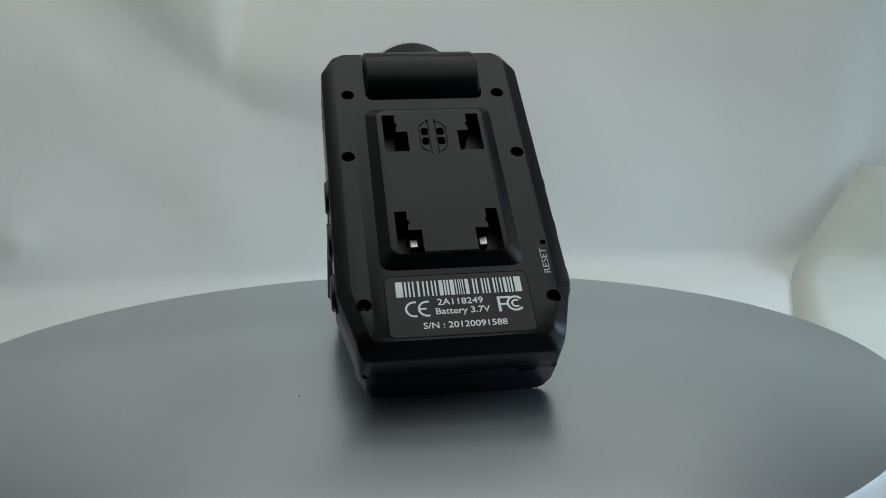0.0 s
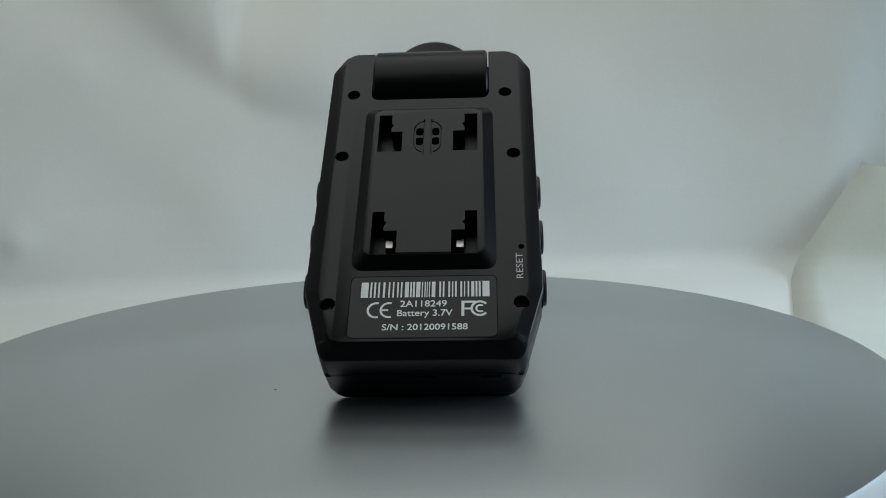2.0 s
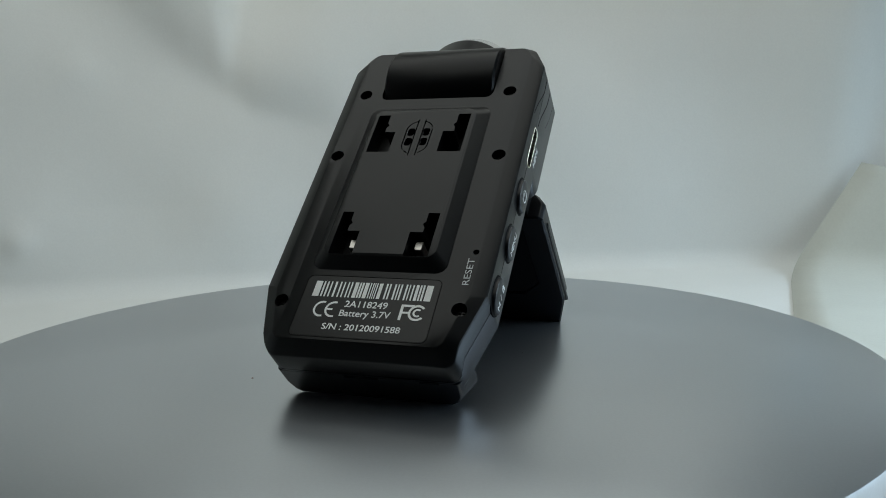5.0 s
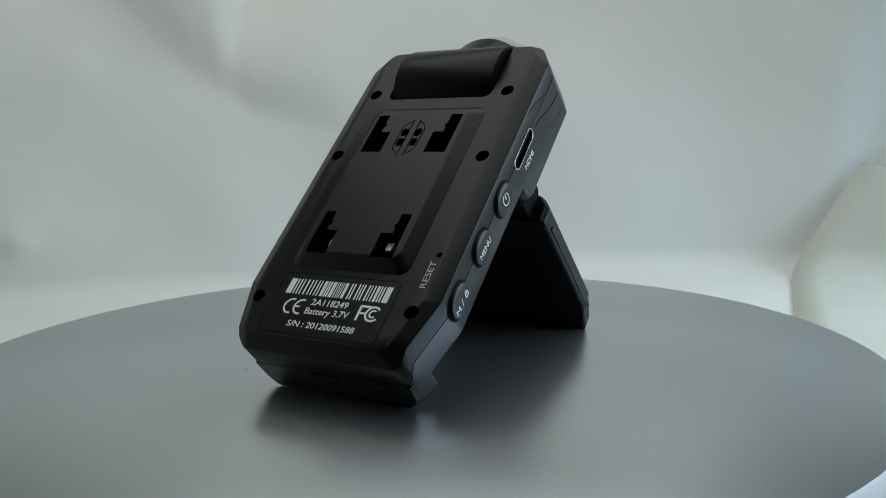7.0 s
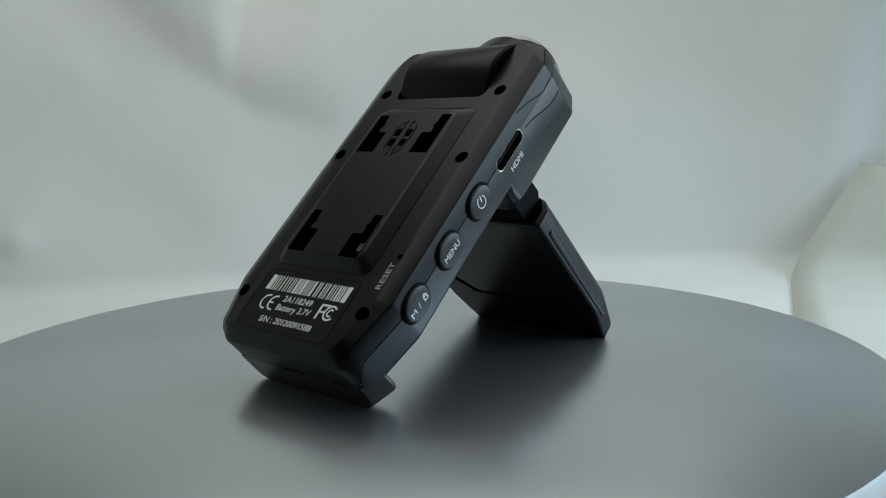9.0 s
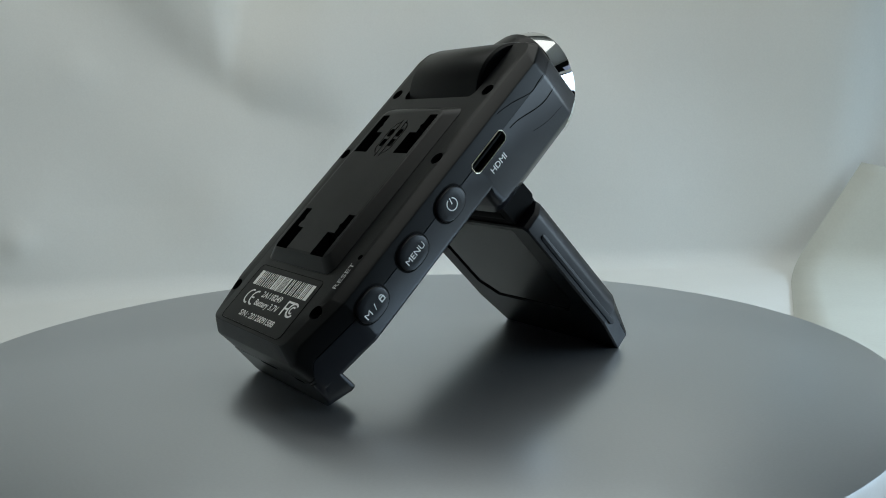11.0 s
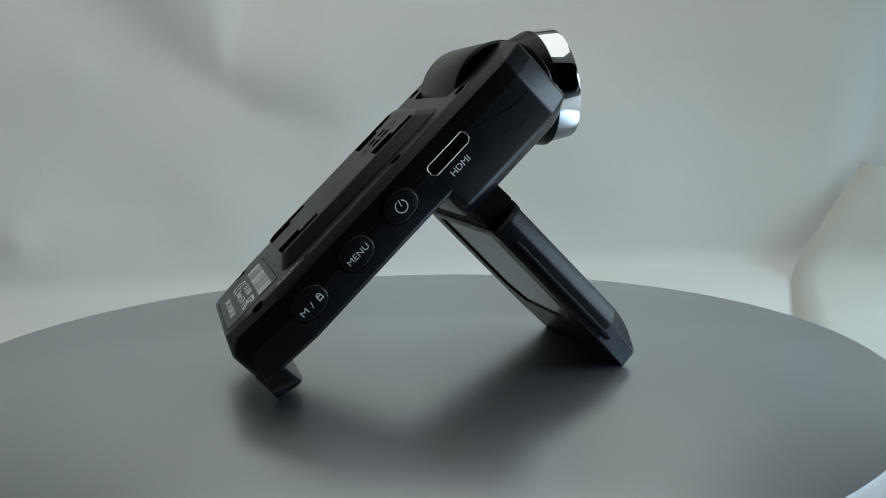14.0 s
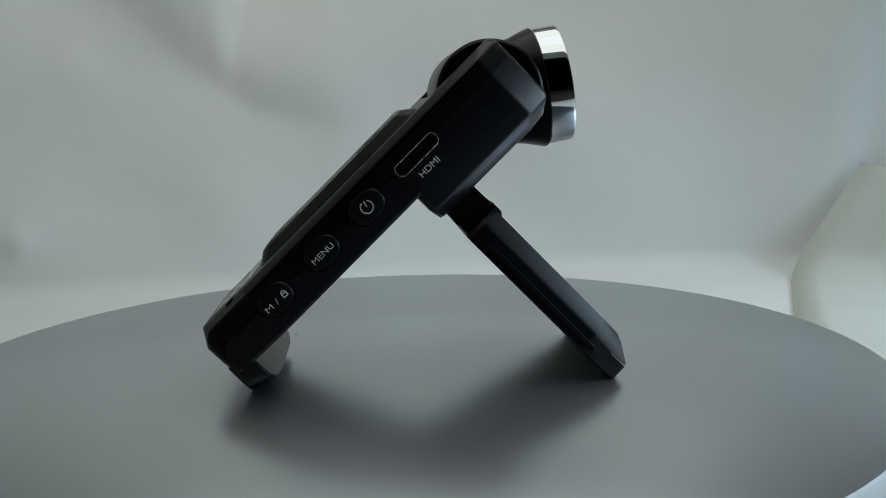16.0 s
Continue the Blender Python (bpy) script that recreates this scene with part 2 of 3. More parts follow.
def crease_lean(x, h):
    """How far the paper leans back (+) or forward (-) at a place on the sweep, as rise over run."""
    # a flat lit facet beside the fold, with a crisp edge on one side
    s = 0.15 * soft_step((x + 0.099) / 0.0022) * soft_step((-0.050 - x) / 0.010) * soft_step((h - 0.112) / 0.007)
    # the fold: it comes down steeply, then flattens out
    fold = 0.091 + max(0.0, -0.082 - x) * 0.62 + max(0.0, -0.122 - x) * 0.40 - max(0.0, x + 0.082) * 0.25
    d = h - fold
    sharp = 0.0035 + 0.010 * soft_step((-0.135 - x) / 0.012)
    ends = soft_step((-0.040 - x) / 0.010) * soft_step((x + 0.28) / 0.03)
    s -= 0.17 * ends * soft_step(d / sharp) * math.exp(-max(0.0, d) / 0.030)
    s += 0.06 * ends * soft_step(-d / sharp) * math.exp(-max(0.0, -d) / 0.035)
    # shallow dents low on the sheet
    for cx, ch, r, k in ((-0.214, 0.020, 0.009, 0.22), (-0.186, 0.115, 0.012, 0.10), (-0.10, 0.030, 0.025, 0.08), (0.085, 0.10, 0.05, 0.05)):
        s += k * (h - ch) / r * math.exp(-((x - cx) ** 2 + (h - ch) ** 2) / (r * r))
    # a slanting bend near one end of the sheet
    s += 0.16 * soft_step((x - 0.300 - (h - 0.10) * 0.33) / 0.008)
    return 3.0 * s


def backdrop():
    """A sheet of white paper that lies on the table and curves up behind, with soft creases."""
    nx, prof = 358, []
    for i in range(10):
        prof.append((-0.50 + 0.488 * i / 9, 0.0))
    r = 0.014
    for i in range(1, 9):
        a = math.pi / 2 * i / 8
        prof.append((-0.012 + r * math.sin(a), r * (1 - math.cos(a))))
    for i in range(1, 166):
        h = 0.0022 * i if i < 91 else 0.198 + 0.0034 * (i - 90)
        prof.append((0.002 + 0.12 * h + 0.55 * h * h, r + h))
    bm = bmesh.new()
    rows = []
    for ix in range(nx + 1):
        x = -0.545 + 0.975 * ix / nx
        base = 0.270 + 0.046 / (1 + math.exp(-(x + 0.02) / 0.045))
        row, lean_sum, last = [], 0.0, r
        for dy, h in prof:
            k = min(1.0, h / 0.05)
            wob = 0.016 * noise.noise((x * 6.0 + 3.1, h * 5.0, 0.3)) + 0.006 * noise.noise((x * 15, h * 12, 4.0))
            if h > r:
                lean_sum += crease_lean(x, h - r) * (h - last) * (1.0 if h < 0.21 else 0.3)
                last = h
            calm = 1 / (1 + math.exp((x - 0.17) / 0.02))
            curl = 2.6 * min(0.165, max(0.0, x - 0.17)) ** 2
            # forward lean past x = 0.15, shaped to shade that end of the sheet
            bend = 0.03 * math.log1p(math.exp((h - 0.075) / 0.03)) - 0.02 * math.log1p(math.exp((h - 0.19) / 0.02))
            lean = 5.2 * min(0.165, 0.02 * math.log1p(math.exp((x - 0.15) / 0.02))) * bend
            row.append(bm.verts.new((x, base - lean - (curl if dy > -0.02 else 0.0) + dy + k * wob * (0.15 + 0.85 * calm) + lean_sum, FLOOR + 0.0015 + h)))
        rows.append(row)
    for a, b in zip(rows, rows[1:]):
        for j in range(len(prof) - 1):
            bm.faces.new((a[j], b[j], b[j + 1], a[j + 1]))
    ob = part("backdrop", bm, PAPER, None, sharp=60)
    md = ob.modifiers.new("thickness", "SOLIDIFY")
    md.thickness, md.offset = 0.0004, 1.0
    tagged(ob, "creased white paper sweep behind the turntable", "backdrop", kind="structure")


def side_card():
    """A white card that leans outwards beside the sweep."""
    a0, a1 = Vector((0.232, 0.286, FLOOR + 0.0021)), Vector((0.42, 0.170, FLOOR + 0.0021))
    b0, b1 = Vector((0.276, 0.292, 0.030)), Vector((0.42, 0.178, -0.004))
    bm = bmesh.new()
    n = 14
    rows = []
    f0, f1 = Vector((0.146, 0.080, FLOOR + 0.0021)), Vector((0.40, 0.070, FLOOR + 0.0021))
    for i in range(n + 1):
        s = i / n
        row = []
        f, a, b = f0.lerp(f1, s), a0.lerp(a1, s), b0.lerp(b1, s)
        for j in range(25):
            t = j / 24
            e = 0.11
            if t < 0.5 - e:
                p = f.lerp(a, t / 0.5)
            elif t > 0.5 + e:
                p = a.lerp(b, (t - 0.5) / 0.5)
            else:
                q = (t - 0.5 + e) / (2 * e)
                p = f.lerp(a, (0.5 - e) / 0.5).lerp(a, q).lerp(a.lerp(b, e / 0.5 * q), q)
            p = p + Vector((0, 0.0012 * noise.noise((s * 3, t * 3, 8.0)) * t, 0))
            row.append(bm.verts.new(p))
        rows.append(row)
    for a, b in zip(rows, rows[1:]):
        for j in range(24):
            bm.faces.new((a[j], b[j], b[j + 1], a[j + 1]))
    ob = part("reflector_card", bm, CARD, None, sharp=60)
    md = ob.modifiers.new("thickness", "SOLIDIFY")
    md.thickness, md.offset = 0.0005, 0.0
    tagged(ob, "white curved paper card leaning against the sweep", "card")


# ---------------------------------------------------------------- turntable
def turntable():
    thing = tagged(new("turntable"), "round satin grey motorised turntable on white paper", "turntable")
    R = 125.0
    part("base", rod((0, 0, FLOOR * 1000 + 1.6), (0, 0, 0), [(0.0, 96), (1.0, 98), (24, 98), (26, 96)], 96), DEEP, thing, "dark turntable base")
    platter = part("platter", rod((0, 0, -8), (0, 0, 0), [(0, 122), (1.0, R - 0.3), (6.8, R), (7.7, R - 0.25), (8, R - 0.9)], 192), PLATTER, thing, "satin grey round platter")
    rnd = random.Random(5)
    for x, y, r in ((-30.0, -30.3, 0.28), (31.0, 8.0, 0.15)):
        bm = bmesh.new()
        bmesh.ops.create_icosphere(bm, subdivisions=1, radius=r * MM)
        for v in bm.verts:
            v.co *= 0.7 + 0.6 * rnd.random()
            v.co.z *= 0.5
        bmesh.ops.translate(bm, verts=bm.verts, vec=Vector((x, y, 0.1)) * MM)
        part("dust_speck", bm, DUST, platter, "tiny reddish dust speck")
    return platter


# ---------------------------------------------------------------- the dashboard camera
# its space: u across, v along the back towards the lens, w out of the back; millimetres
PLAN = [(-22.7, 0.6), (22.7, 0.6), (27.4, 17.5), (27.4, 92.2), (23.8, 99.1), (-23.8, 99.1), (-27.4, 92.2), (-27.4, 17.5)]
# edges: bottom, bottom right, right, top right, top, top left, left, bottom left
SCREWS = [(-20.7, 81.6), (20.2, 81.5), (-22.0, 58.8), (21.8, 58.8), (-21.4, 12.9), (22.2, 12.9)]
AXIS = Vector((0, 0.82, -0.57)).normalized()
HUB = Vector((0, 90.4, 9.0))
LENS = HUB + Vector((0, -0.30, -0.45))


def plan(bottom=0.0, side=0.0, top=0.0, lower=None, upper=None, r=2.8):
    lower = side if lower is None else lower
    upper = side if upper is None else upper
    return rounded(inset(PLAN, [bottom, lower, side, upper, top, upper, side, lower]), r, 4, 7)


def dipped(poly, w, depth):
    """A level outline whose lower end hangs down by depth, easing in round the corners."""
    return [(q[0], q[1], w - depth * (1 - soft_step((q[1] - 2.6) / 0.5))) for q in poly]


def drum_cut():
    return rod((-15.9, *HUB.yz), (15.9, *HUB.yz), [(0, 13.3), (0.35, 14.1), (0.9, 14.6), (1.8, 14.85), (30.0, 14.85), (30.9, 14.6), (31.45, 14.1), (31.8, 13.3)], 64)


def smooth_line(pts, k=6):
    out, n = [], len(pts)
    P = [Vector(p) for p in pts]
    for i in range(n - 1):
        a, b, c, d = P[max(i - 1, 0)], P[i], P[i + 1], P[min(i + 2, n - 1)]
        for j in range(k):
            t = j / k
            out.append(0.5 * ((2 * b) + (c - a) * t + (2 * a - 5 * b + 4 * c - d) * t * t + (3 * b - a - 3 * c + d) * t ** 3))
    return out + [P[-1]]


def l_slot(s, v0, v1, bend, out, mid, knob):
    """The bayonet slot: a tall narrow leg with a wider foot; s mirrors it."""
    pts = [(out, v0), (mid, v0), (mid, bend), (knob, bend), (knob, bend + 1.4), (knob - 0.6, bend + 2.4), (knob, bend + 3.2), (knob, v1), (out, v1)]
    pts = [(s * u, v) for u, v in pts]
    return pts if s > 0 else pts[::-1]


def dash_camera():
    thing = tagged(new("dashboard_camera"), "black plastic dashboard camera propped on its open screen", "camera")

    SIDE = Matrix(((0, 0, 1, 0), (1, 0, 0, 0), (0, 1, 0, 0), (0, 0, 0, 1)))
    slot = rounded([(62.4, 10.75), (72.7, 10.75), (73.65, 11.6), (73.65, 12.9), (73.0, 13.6), (62.1, 13.6), (61.5, 13.0), (61.5, 11.6)], 0.3)

    def slot_solid(u0, u1):
        return put(finish(prism(slot, u0, u1)), SIDE)

    # ---- rear shell with chamfered edges
    shell = ring_loft([dipped(plan(), 12.75, 4.0), dipped(plan(), 17.0, 2.6), dipped(plan(0.10, 0.08, 0.05), 17.35, 2.6), dipped(plan(0.20, 0.32, 0.12, 0.28, 0.2), 17.6, 2.6),
                       flat(plan(2.15, 3.35, 0.8, 2.95, 1.9), 18.85), flat(plan(2.4, 3.7, 1.0, 3.3, 2.2), 19.0)])
    cuts = [("DIFFERENCE", drum_cut()),
            ("DIFFERENCE", prism(rounded([(-15.75, 88), (15.75, 88), (15.75, 120), (-15.75, 120)], 0.4), 5, 30)),
            ("DIFFERENCE", prism(rounded([(-13.6, 24.4), (13.6, 24.4), (13.4, 72.2), (-13.4, 72.2)], 0.6), 14.5, 25))]
    cuts.append(("DIFFERENCE", slot_solid(23.5, 30)))
    for u, v in SCREWS:
        cuts.append(("DIFFERENCE", rod((u, v, 16.2), (u, v, 21), [(0, 1.75), (4.8, 1.75)], 24)))
    cuts.append(("DIFFERENCE", rod((22.7, 28.6, 16.2), (22.7, 28.6, 21), [(0, 0.75), (4.8, 0.75)], 16)))
    rear = part("rear_shell", carve(shell, cuts, 24), BACK, thing, "textured black rear shell")
    for u, v in SCREWS:
        head = carve(rod((u, v, 16.0), (u, v, 20), [(0, 1.55), (0.7, 1.55), (1.0, 1.2), (1.15, 0.6)], 20),
                     [("DIFFERENCE", block(u - 1.0, u + 1.0, v - 0.2, v + 0.2, 16.7, 19)),
                      ("DIFFERENCE", block(u - 0.2, u + 0.2, v - 1.0, v + 1.0, 16.7, 19))])
        part("screw", head, SCREW, rear, "small dark cross-head screw")

    # ---- raised battery plate with bayonet slots and contacts
    def plate_ring(g, w):
        return flat(rounded([(-16.9 + g, 22.2 + g), (16.9 - g, 22.2 + g), (16.7 - g, 75.6 - g), (-16.7 + g, 75.6 - g)], 2.6), w)

    solid = ring_loft([plate_ring(0, 18.6), plate_ring(0, 19.1), plate_ring(0.4, 19.45), plate_ring(2.7, 21.3), plate_ring(3.3, 21.5)])
    core = prism(rounded([(-13.3, 24.6), (13.3, 24.6), (13.1, 72.0), (-13.1, 72.0)], 0.5), 14.6, 19.2)
    cuts = [("UNION", core)]
    for s in (-1, 1):
        cuts.append(("DIFFERENCE", prism(l_slot(s, 57.7, 70.8, 64.7, 12.7, 6.5, 9.4), 16.0, 30)))
        cuts.append(("DIFFERENCE", prism(l_slot(s, 25.1, 37.8, 32.0, 12.5, 6.4, 9.6), 15.2, 30)))
        for v in (64.5, 61.1):
            cuts.append(("DIFFERENCE", prism([(s * 2.05 + 0.95 * math.copysign(abs(math.cos(a)) ** 0.6, math.cos(a)), v + 1.35 * math.copysign(abs(math.sin(a)) ** 0.6, math.sin(a))) for a in [2 * math.pi * i / 20 for i in range(20)]], 19.6, 30)))
        cuts.append(("DIFFERENCE", block(s * 0.95 - 0.17, s * 0.95 + 0.17, 56.4, 69.0, 20.9, 30)))
        cuts.append(("DIFFERENCE", block(s * 3.45 - 0.17, s * 3.45 + 0.17, 60.2, 65.3, 20.9, 30)))
        a0, a1 = (0, 84) if s > 0 else (96, 180)
        cuts.append(("DIFFERENCE", arc_band(s * 0.35, 65.2, 2.95, 3.28, a0, a1, 20.9, 30)))
        a0, a1 = (290, 360) if s > 0 else (180, 250)
        cuts.append(("DIFFERENCE", arc_band(s * 0.35, 60.3, 2.95, 3.28, a0, a1, 20.9, 30)))
    plate = part("battery_plate", carve(solid, cuts, 15), BACK, thing, "raised battery plate with bayonet slots")
    for s in (-1, 1):
        for v in (64.5, 61.1):
            # pins are coloured near black, as the shade inside their holes
            part("contact_pin", rod((s * 2.05, v, 19.3), (s * 2.05, v, 21), [(0, 0.6), (0.5, 0.6), (0.7, 0.3)], 14), DEEP, plate, "recessed contact pin, black for the shade in its hole")
        part("spring_clip", prism(rounded([(s * 8.35 - 0.95, 28.7), (s * 8.35 + 0.95, 28.7), (s * 8.35 + 0.95, 31.3), (s * 8.35 - 0.95, 31.3)], 0.3), 15.0, 18.9, 0.2),
             STEEL, plate, "bright metal spring clip")

    # ---- printed label
    lab = prism(rounded([(-16.3, 3.9), (16.6, 3.9), (16.6, 20.2), (-16.3, 20.2)], 1.3), 18.85, 19.06)
    label = part("label", lab, STICKER, thing, "glossy dark rating label with white print")
    # a black tube stands in for the shade of a groove round the label
    edge = [(q[0], q[1], 19.0) for q in rounded([(-16.5, 3.7), (16.8, 3.7), (16.8, 20.4), (-16.5, 20.4)], 1.4)]
    part("label_edge_shade", tube(edge + edge[:2], 0.085, 6), DEEP, label, "fine black line for the shade round the label's edge")
    bars = [0, 12, 15, 18, 21.5, 24.5, 28.3, 31, 36.5, 40, 45.5, 48.2, 52.5, 55, 60, 62.5, 66, 68.5, 73, 79.5, 81.5, 84.5, 86.2, 89.5, 91.8, 98.5,
            101, 103, 105.6, 107.3, 109.2, 110.6, 112.8, 114.6, 117.5, 123.5, 130, 133, 135.8, 138.6, 145, 148, 151, 153.2, 156, 159, 165, 168,
            171, 173, 177, 179.6, 183, 188, 190.2, 193.2, 195.4, 198.5, 201.5, 213]
    for a, b in zip(bars[::2], bars[1::2]):
        u0, u1 = -14.0 + 29.1 * a / 213, -14.0 + 29.1 * b / 213
        part("barcode_bar", block(u0, u1, 14.5, 18.75, 19.0, 19.085), WHITE_INK, label)
    for text, u, v, size, wide in (("2A118249", 0.3, 12.75, 1.75, 10.4), ("Battery 3.7V", 0.65, 10.0, 1.75, 12.3), ("S/N : 20120091588", 0.75, 6.55, 1.65, 18.9)):
        part("printed_line", put(words(text, size, 0.03, 0.035, wide), on_back(u, v, 19.075)), WHITE_INK, label, "white printed line")
    w0, w1 = 19.0, 19.09
    part("conformity_mark", joined(arc_band(-10.25, 11.1, 1.65, 2.15, 75, 285, w0, w1), arc_band(-7.35, 11.1, 1.65, 2.15, 75, 285, w0, w1 + 0.003),
                                   block(-9.2, -7.55, 10.87, 11.33, w0, w1 + 0.006)), WHITE_INK, label, "white conformity mark")
    part("approval_mark", joined(block(8.8, 9.45, 9.25, 13.35, w0, w1), block(8.8, 12.0, 12.8, 13.36, w0, w1 + 0.003), block(8.8, 11.0, 11.0, 11.5, w0, w1 + 0.004),
                                 arc_band(12.9, 11.3, 1.55, 2.1, 40, 320, w0, w1 + 0.006), arc_band(13.0, 11.3, 0.65, 1.1, 50, 310, w0, w1 + 0.006)), WHITE_INK, label, "white approval mark")
    part("reset_lettering", put(words("RESET", 1.65, 0.04, 0.0, 7.3), on_back(22.1, 23.1, 19.01, 90)), GREY_INK, thing, "white lettering beside the reset hole")

    # ---- front shell: slim body, thick head, chin
    slim = ring_loft([flat(plan(0.5, 0.8, 0.4, 0.6, 0.6), 5.0), flat(plan(0.1, 0.25, 0.1, 0.2, 0.2), 5.5), flat(plan(0, 0.02, 0), 6.2), dipped(plan(), 12.5, 4.0)])
    H = [(-27.44, 60.6), (27.44, 60.6), (27.44, 92.23), (23.84, 99.15), (-23.84, 99.15), (-27.44, 92.23)]

    def head_ring(b, s, c, t, w):
        return flat(rounded(inset(H, [b, s, c, t, c, s]), 2.8), w)

    head = ring_loft([head_ring(0.9, 3.6, 4.0, 4.4, -2.7), head_ring(0.5, 3.1, 3.4, 3.6, -2.55), head_ring(0.1, 0.35, 0.3, 0.5, 0.1), head_ring(0, 0, 0, 0, 0.8), head_ring(0, 0, 0, 0, 12.9)])
    chin = ring_loft([flat(rounded([(-22.4 + g, v0), (22.4 - g, v0), (24.4 - h, 6.9), (-24.4 + h, 6.9)], 0.9), w) for w, v0, g, h in
                      ((8.0, 0.55, 0, 0), (3.0, 0.25, 0.5, 0), (0.8, -0.1, 1.9, 0.1), (0.0, -0.2, 3.2, 0.3), (-0.8, 0.5, 6.0, 0.9), (-1.7, 2.0, 9.0, 3.0), (-2.3, 3.3, 12.0, 8.0))])
    steps = [("UNION", head), ("UNION", chin), ("DIFFERENCE", drum_cut()),
             ("DIFFERENCE", block(-15.75, 15.75, 90.4, 120, -20, 24)),
             ("DIFFERENCE", slot_solid(23.5, 30))]
    front = part("front_shell", carve(slim, steps), PLASTIC, thing, "black front shell with thick head and chin")
    part("shell_seam", ring_loft([dipped(plan(0.3, 0.3, 0.3), 12.4, 4.0), dipped(plan(0.3, 0.3, 0.3), 12.85, 4.0)]), DEEP, thing, "fine dark seam between the shells")

    # ---- styling grooves on both flanks of the head: black tubes painted as their shade
    def flank(v):
        """Half the width of the shells at v."""
        k = (v - 92.2) * 3.6 / 6.9
        return 27.4 - (k + math.sqrt(k * k + 0.03)) / 2

    for s in (-1, 1):
        for r, line in ((0.16, [(75.5, 16.7), (77.5, 16.3), (80.8, 15.3), (84.2, 13.9), (87.0, 13.0), (89.7, 13.3), (93.0, 13.4), (97.0, 13.2)]),
                        (0.20, [(75.8, 11.7), (79.1, 11.2), (84.4, 9.4), (88.3, 8.6), (93.2, 8.9), (97.0, 8.5)]),
                        (0.13, [(80.5, 6.0), (85.3, 4.5), (92.0, 3.8), (95.0, 3.8), (97.0, 3.5)])):
            path = [(s * (flank(v) - 0.06 - 0.10 * min(1.0, max(0.0, v - 91) / 2)), v, w) for _, v, w in smooth_line([(0, v, w) for v, w in line])]
            part("groove_shade_line", tube(path, r, 8), DEEP, front, "black line for the shade of a styling groove")

    # ---- buttons on both flanks, with print on one
    def button(s, v, w=12.0):
        rows = []
        for u, k in ((26.6, 1.0), (27.75, 1.0), (28.05, 0.985), (28.25, 0.95), (28.35, 0.89), (28.38, 0.5)):
            r = []
            for i in range(32):
                a = 2 * math.pi * i / 32
                x, y = math.copysign(abs(math.cos(a)) ** 0.8, math.cos(a)), math.copysign(abs(math.sin(a)) ** 0.9, math.sin(a))
                r.append((s * u, v + 4.5 * k * x, w + 3.3 * k * y))
            rows.append(r)
        return ring_loft(rows)

    # a black disc, just proud of the flank, paints the shade round a button
    def gap_disc(s, v, w=12.0):
        return ring_loft([[(s * u, v + (4.5 + g) * math.copysign(abs(math.cos(a)) ** 0.8, math.cos(a)), w + (3.3 + g) * math.copysign(abs(math.sin(a)) ** 0.9, math.sin(a)))
                           for a in [2 * math.pi * i / 32 for i in range(32)]] for u, g in ((26.6, 0.5), (27.44, 0.5), (27.5, 0.3))])

    for s in (-1, 1):
        for v in (51.3, 36.7, 21.6):
            b = part("button", button(s, v), RUBBER, thing, "oval black push button")
            part("button_surround", gap_disc(s, v), DEEP, b)
            if s < 0:
                continue
            if v > 50:
                k = on_side(28.38, 51.3, 12.0)
                ic = joined(arc_band(0, 0, 1.32, 1.6, 115, 425, 0, 0.07), block(-0.14, 0.14, 0.0, 1.6, 0, 0.07))
                part("power_symbol", put(finish(ic), k @ pose(0, 0, 0, 0, 0, -15)), WHITE_INK, b, "white power symbol")
            elif v > 30:
                part("menu_lettering", put(words("MENU", 1.5, 0.05, 0.0, 6.2), on_side(28.41, 36.7, 11.7)), WHITE_INK, b, "white lettering")
            else:
                part("mode_lettering", put(words("M /", 1.5, 0.05, 0.0, 3.7), on_side(28.41, 20.1, 11.5)), WHITE_INK, b, "white lettering")
                lock = joined(block(-0.85, 0.85, -0.95, -0.6, 0, 0.07), block(-0.85, 0.85, 0.05, 0.4, 0, 0.073), block(-0.85, -0.5, -0.9, 0.35, 0, 0.076), block(0.5, 0.85, -0.9, 0.35, 0, 0.076),
                              arc_band(0, 0.35, 0.45, 0.75, 0, 180, 0, 0.07))
                part("lock_symbol", put(finish(lock), on_side(28.38, 24.0, 11.55) @ Matrix.Scale(0.85, 4)), WHITE_INK, b, "white padlock symbol")

    # ---- video socket with its plated rim
    port = part("video_socket", joined(slot_solid(23.0, 24.4), block(24.3, 26.4, 63.2, 72.0, 11.9, 12.5)), DEEP, thing, "small dark video socket with a plated rim")
    big = [Vector(q) for q in slot]
    c = sum(big, Vector((0, 0))) / len(big)
    grow = lambda g: [q + Vector((math.copysign(g, q.x - c.x) if abs(q.x - c.x) > 5.2 else 0, math.copysign(g, q.y - c.y))) for q in big]
    a, b = grow(0.0), grow(0.21)
    n = len(a)
    bm = bmesh.new()
    rr = [[bm.verts.new(Vector((u, q.x, q.y)) * MM) for q in r] for u, r in ((26.0, b), (27.46, b), (27.52, [p.lerp(q, 0.5) for p, q in zip(a, b)]), (27.46, a), (26.0, a))]
    for r0, r1 in zip(rr, rr[1:] + rr[:1]):
        for i in range(n):
            bm.faces.new((r0[i], r0[(i + 1) % n], r1[(i + 1) % n], r1[i]))
    part("plated_rim", bm, GOLD, port, "pale gold plated rim")
    part("socket_lettering", put(words("HDMI", 1.6, 0.05, 0.02, 5.6), on_side(27.45, 67.7, 8.25)), WHITE_INK, thing, "white lettering beside the socket")

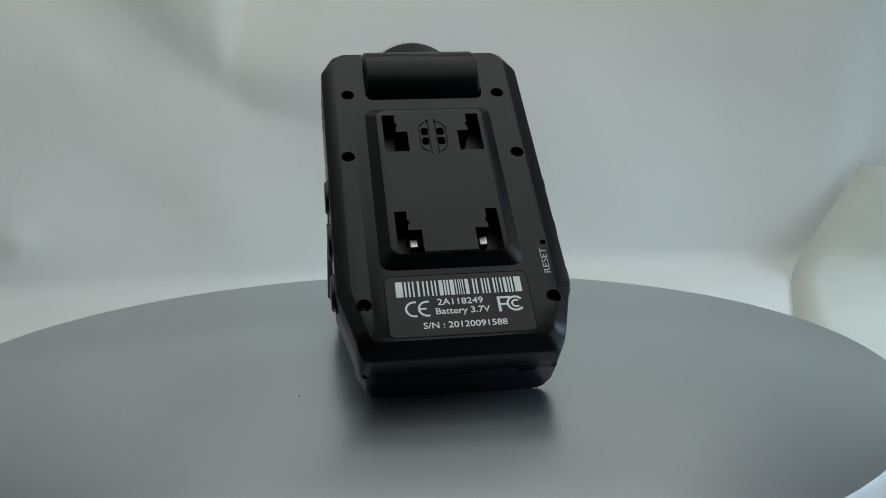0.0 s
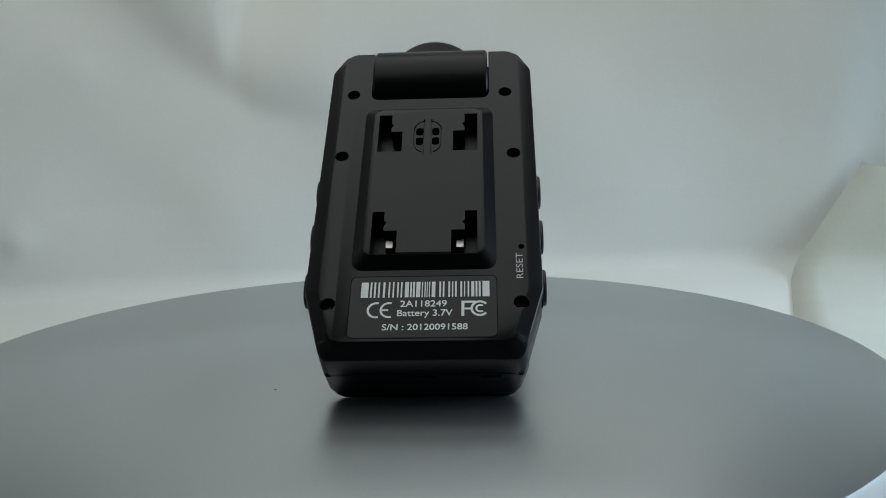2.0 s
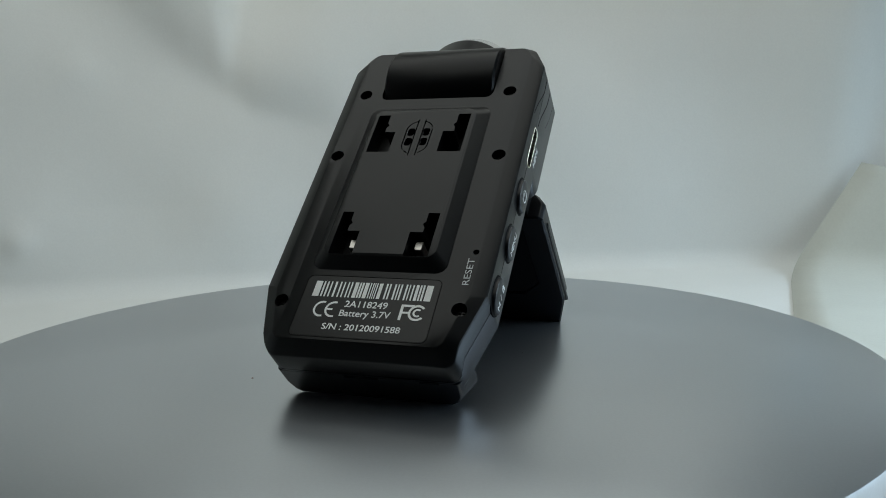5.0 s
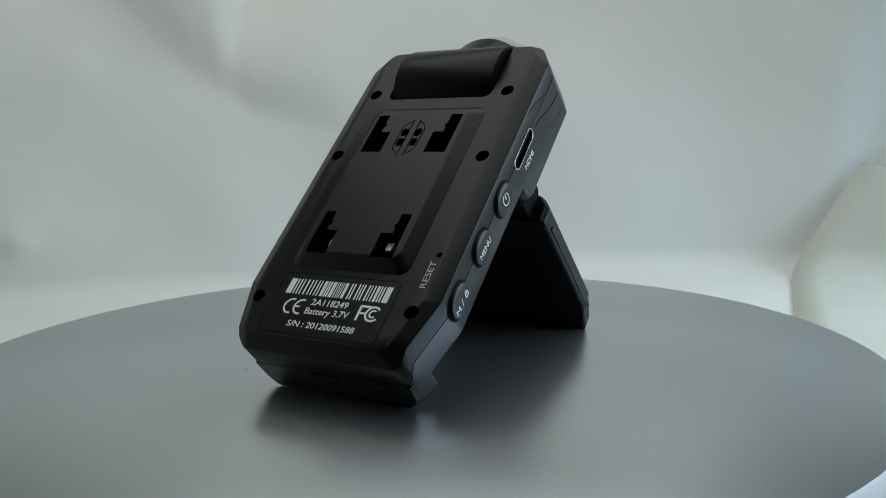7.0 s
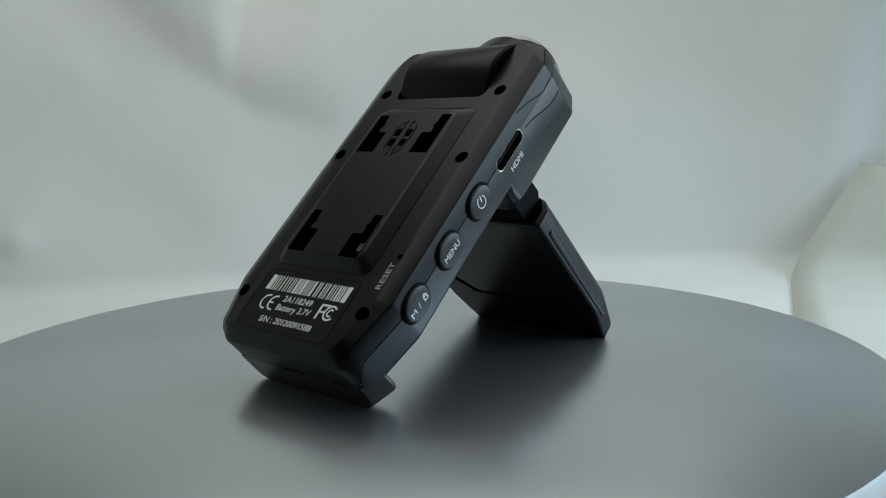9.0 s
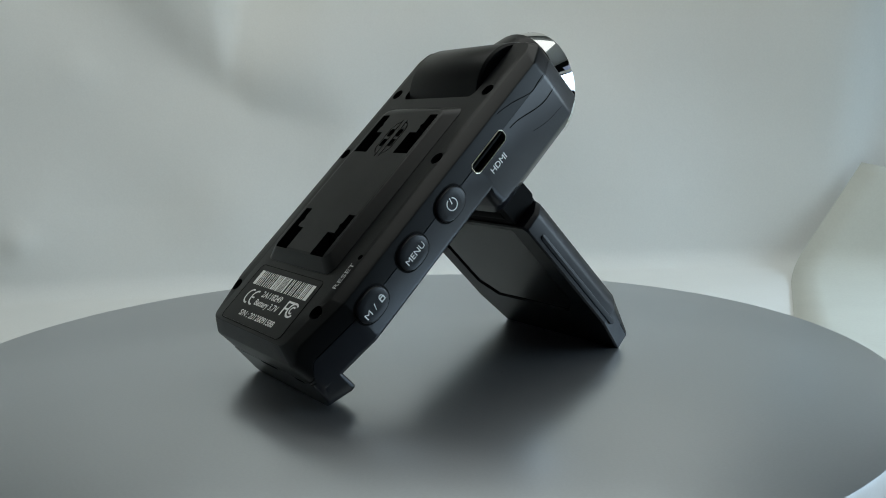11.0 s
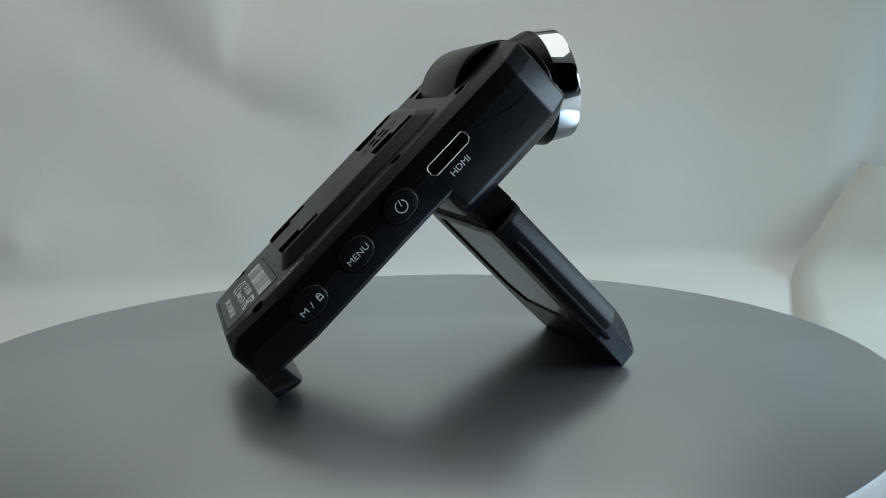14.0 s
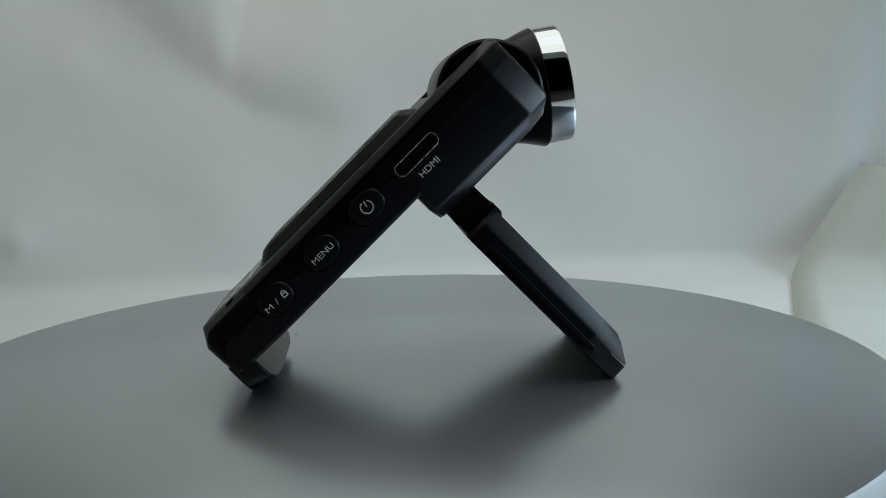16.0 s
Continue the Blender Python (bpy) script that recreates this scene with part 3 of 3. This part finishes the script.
    # ---- sockets in the lower end: black blocks for their shade, no hollow is cut
    for u0, u1 in ((13.0, 17.5), (-5.5, 3.0)):
        part("end_socket_shade", block(u0, u1, 0.5, 3, 6.2, 8.0), DEEP, front, "black block for the shade of a socket in the lower end")

    # ---- lens drum, barrel, chrome ring and glass
    y, z = HUB.yz
    drum = part("lens_drum", rod((-15.6, y, z), (15.6, y, z), [(0, 12.4), (0.5, 13.0), (0.9, 13.1), (30.3, 13.1), (30.7, 13.0), (31.2, 12.4)], 72), DRUM, thing, "satin black swivelling lens drum", sharp=25)
    part("lens_barrel", rod(LENS, LENS + AXIS, [(2, 12.2), (8.5, 13.4), (13.2, 14.95), (14.1, 15.1), (14.3, 14.8), (14.35, 13.0)], 72), DRUM, drum, "black lens barrel", sharp=25)
    ring = part("lens_ring", rod(LENS, LENS + AXIS, [(14.1, 13.6), (14.25, 14.7), (14.45, 14.9), (19.7, 15.0), (20.3, 14.85), (20.55, 14.3), (20.4, 13.6), (19.9, 13.2), (15.0, 13.1)], 96), CHROME, drum, "polished chrome lens ring", sharp=25)
    part("lens_bezel", rod(LENS, LENS + AXIS, [(15.2, 13.0), (19.8, 13.15), (19.9, 12.8), (17.5, 10.2), (17.2, 3)], 72), DEEP, ring, "matt black bezel inside the chrome ring", sharp=25)
    part("lens_glass", rod(LENS, LENS + AXIS, [(17.2, 9.5), (18.0, 9.0), (18.8, 6.0), (19.2, 2.0)], 40), GLASS_BLACK, ring, "dark lens glass")

    # ---- flip-out screen
    def bar(v, g, e0, e1, w0=-9.2, w1=-60.4):
        """A level slice of the screen housing at height v; g narrows it, e draws in its ends."""
        u, a, b = 27.2 - g, w0 - e0, w1 + e1
        pts = rounded([(-u + 3.2, b), (u - 3.2, b), (u, -48.0), (u, a - 1.0), (u - 1.0, a), (-u + 1.0, a), (-u, a - 1.0), (-u, -48.0)], 0.6)
        return [(q[0], v, q[1]) for q in pts]

    def pane(k, v):
        return [(q[0], v, q[1]) for q in rounded([(-15.5 + k, -45.5 + k), (15.5 - k, -45.5 + k), (20.8 - k, -40.0 + k), (20.8 - k, -10.9 - k), (-20.8 + k, -10.9 - k), (-20.8 + k, -40.0 + k)], 0.6)]

    screen = part("screen_housing", carve(
        ring_loft([bar(62.3, 0.5, 0.5, 0.3), bar(62.7, 0.05, 0.1, 0.0), bar(66.9, 0.0, 0, 0.2), bar(67.8, 0.25, 0, 0.7), bar(70.6, 2.4, 0.3, 4.6), bar(71.5, 3.4, 0.6, 6.4)]),
        [("DIFFERENCE", ring_loft([pane(0, 60), pane(0, 63.0)])),
         ("DIFFERENCE", block(-23.6, 23.6, 61.5, 66.0, -62, -59.8)),
         ("DIFFERENCE", block(-30, 30, 66.85, 67.05, -70, -54.5))]), HOUSING, thing, "open black flip-out screen housing")
    part("screen_glass", ring_loft([pane(0.25, 62.75), pane(0.25, 63.4)]), GLASS_BLACK, screen, "glossy dark screen glass")
    for s in (-1, 1):
        ends = [(64.5 + 0.95 * math.cos(a), -49.4 + 0.95 * math.sin(a)) for a in [math.pi + math.pi * i / 8 for i in range(9)]]
        ends += [(64.5 + 0.95 * math.cos(a), -15.4 + 0.95 * math.sin(a)) for a in [math.pi * i / 8 for i in range(9)]]
        part("side_ridge", ring_loft([[(s * u, 64.5 + (v - 64.5) * k, w) for v, w in ends] for u, k in ((26.5, 0.95), (27.2, 0.85), (27.45, 0.7), (27.55, 0.4))]), HOUSING, screen, "raised ridge along the edge")
    part("top_lip", ring_loft([[(q[0], v, q[1]) for q in rounded([(-20.5, -13.4 + g), (20.5, -13.4 + g), (21.4, -9.1), (-21.4, -9.1)], 0.8)] for v, g in ((69.8, 0.0), (71.4, 0.0), (72.4, 1.2))]), HOUSING, screen, "raised lip at the hinge end")
    hinge = part("hinge", joined(ring_loft([[(u, q[0], q[1]) for q in rounded([(63.0, -9.6), (70.4, -9.6), (72.0, -7.6), (71.8, -2.0), (63.0, -2.0)], 0.5)] for u in (-23.0, 23.0)]),
                                 rod((-20.4, 65.6, -6.4), (20.4, 65.6, -6.4), [(0, 2.6), (0.3, 2.9), (40.5, 2.9), (40.8, 2.6)], 24)), DEEP, thing, "dark hinge block of the screen")
    part("hinge_pin", rod((-21.6, 65.6, -6.4), (21.6, 65.6, -6.4), [(0, 1.3), (43.2, 1.3)], 20), DEEP, hinge)
    return thing


room()
backdrop()
side_card()
PLATTER_OB = turntable()
DEVICE = dash_camera()


# ---------------------------------------------------------------- motion
def turned(t):
    """Degrees by which the platter has turned, clockwise from above."""
    s = t - 1.5
    return -(5.72876 * s + 0.0100104 * s * s)


def motions():
    u = Vector((0.99898491, -0.04504607, 0.0))
    v = Vector((0.03259827, 0.72293046, 0.69015136))
    w = u.cross(v)
    rest = Matrix((u, v, w)).transposed().to_4x4()
    rest.translation = Vector((6.432, -38.2425, 0.26)) * MM
    times = [i * 0.5 for i in range(33)]
    walk(PLATTER_OB, [(t, pose(0, 0, 0, 0, 0, turned(t))) for t in times])
    walk(DEVICE, [(t, pose(0, 0, 0, 0, 0, turned(t)) @ rest) for t in times])


motions()
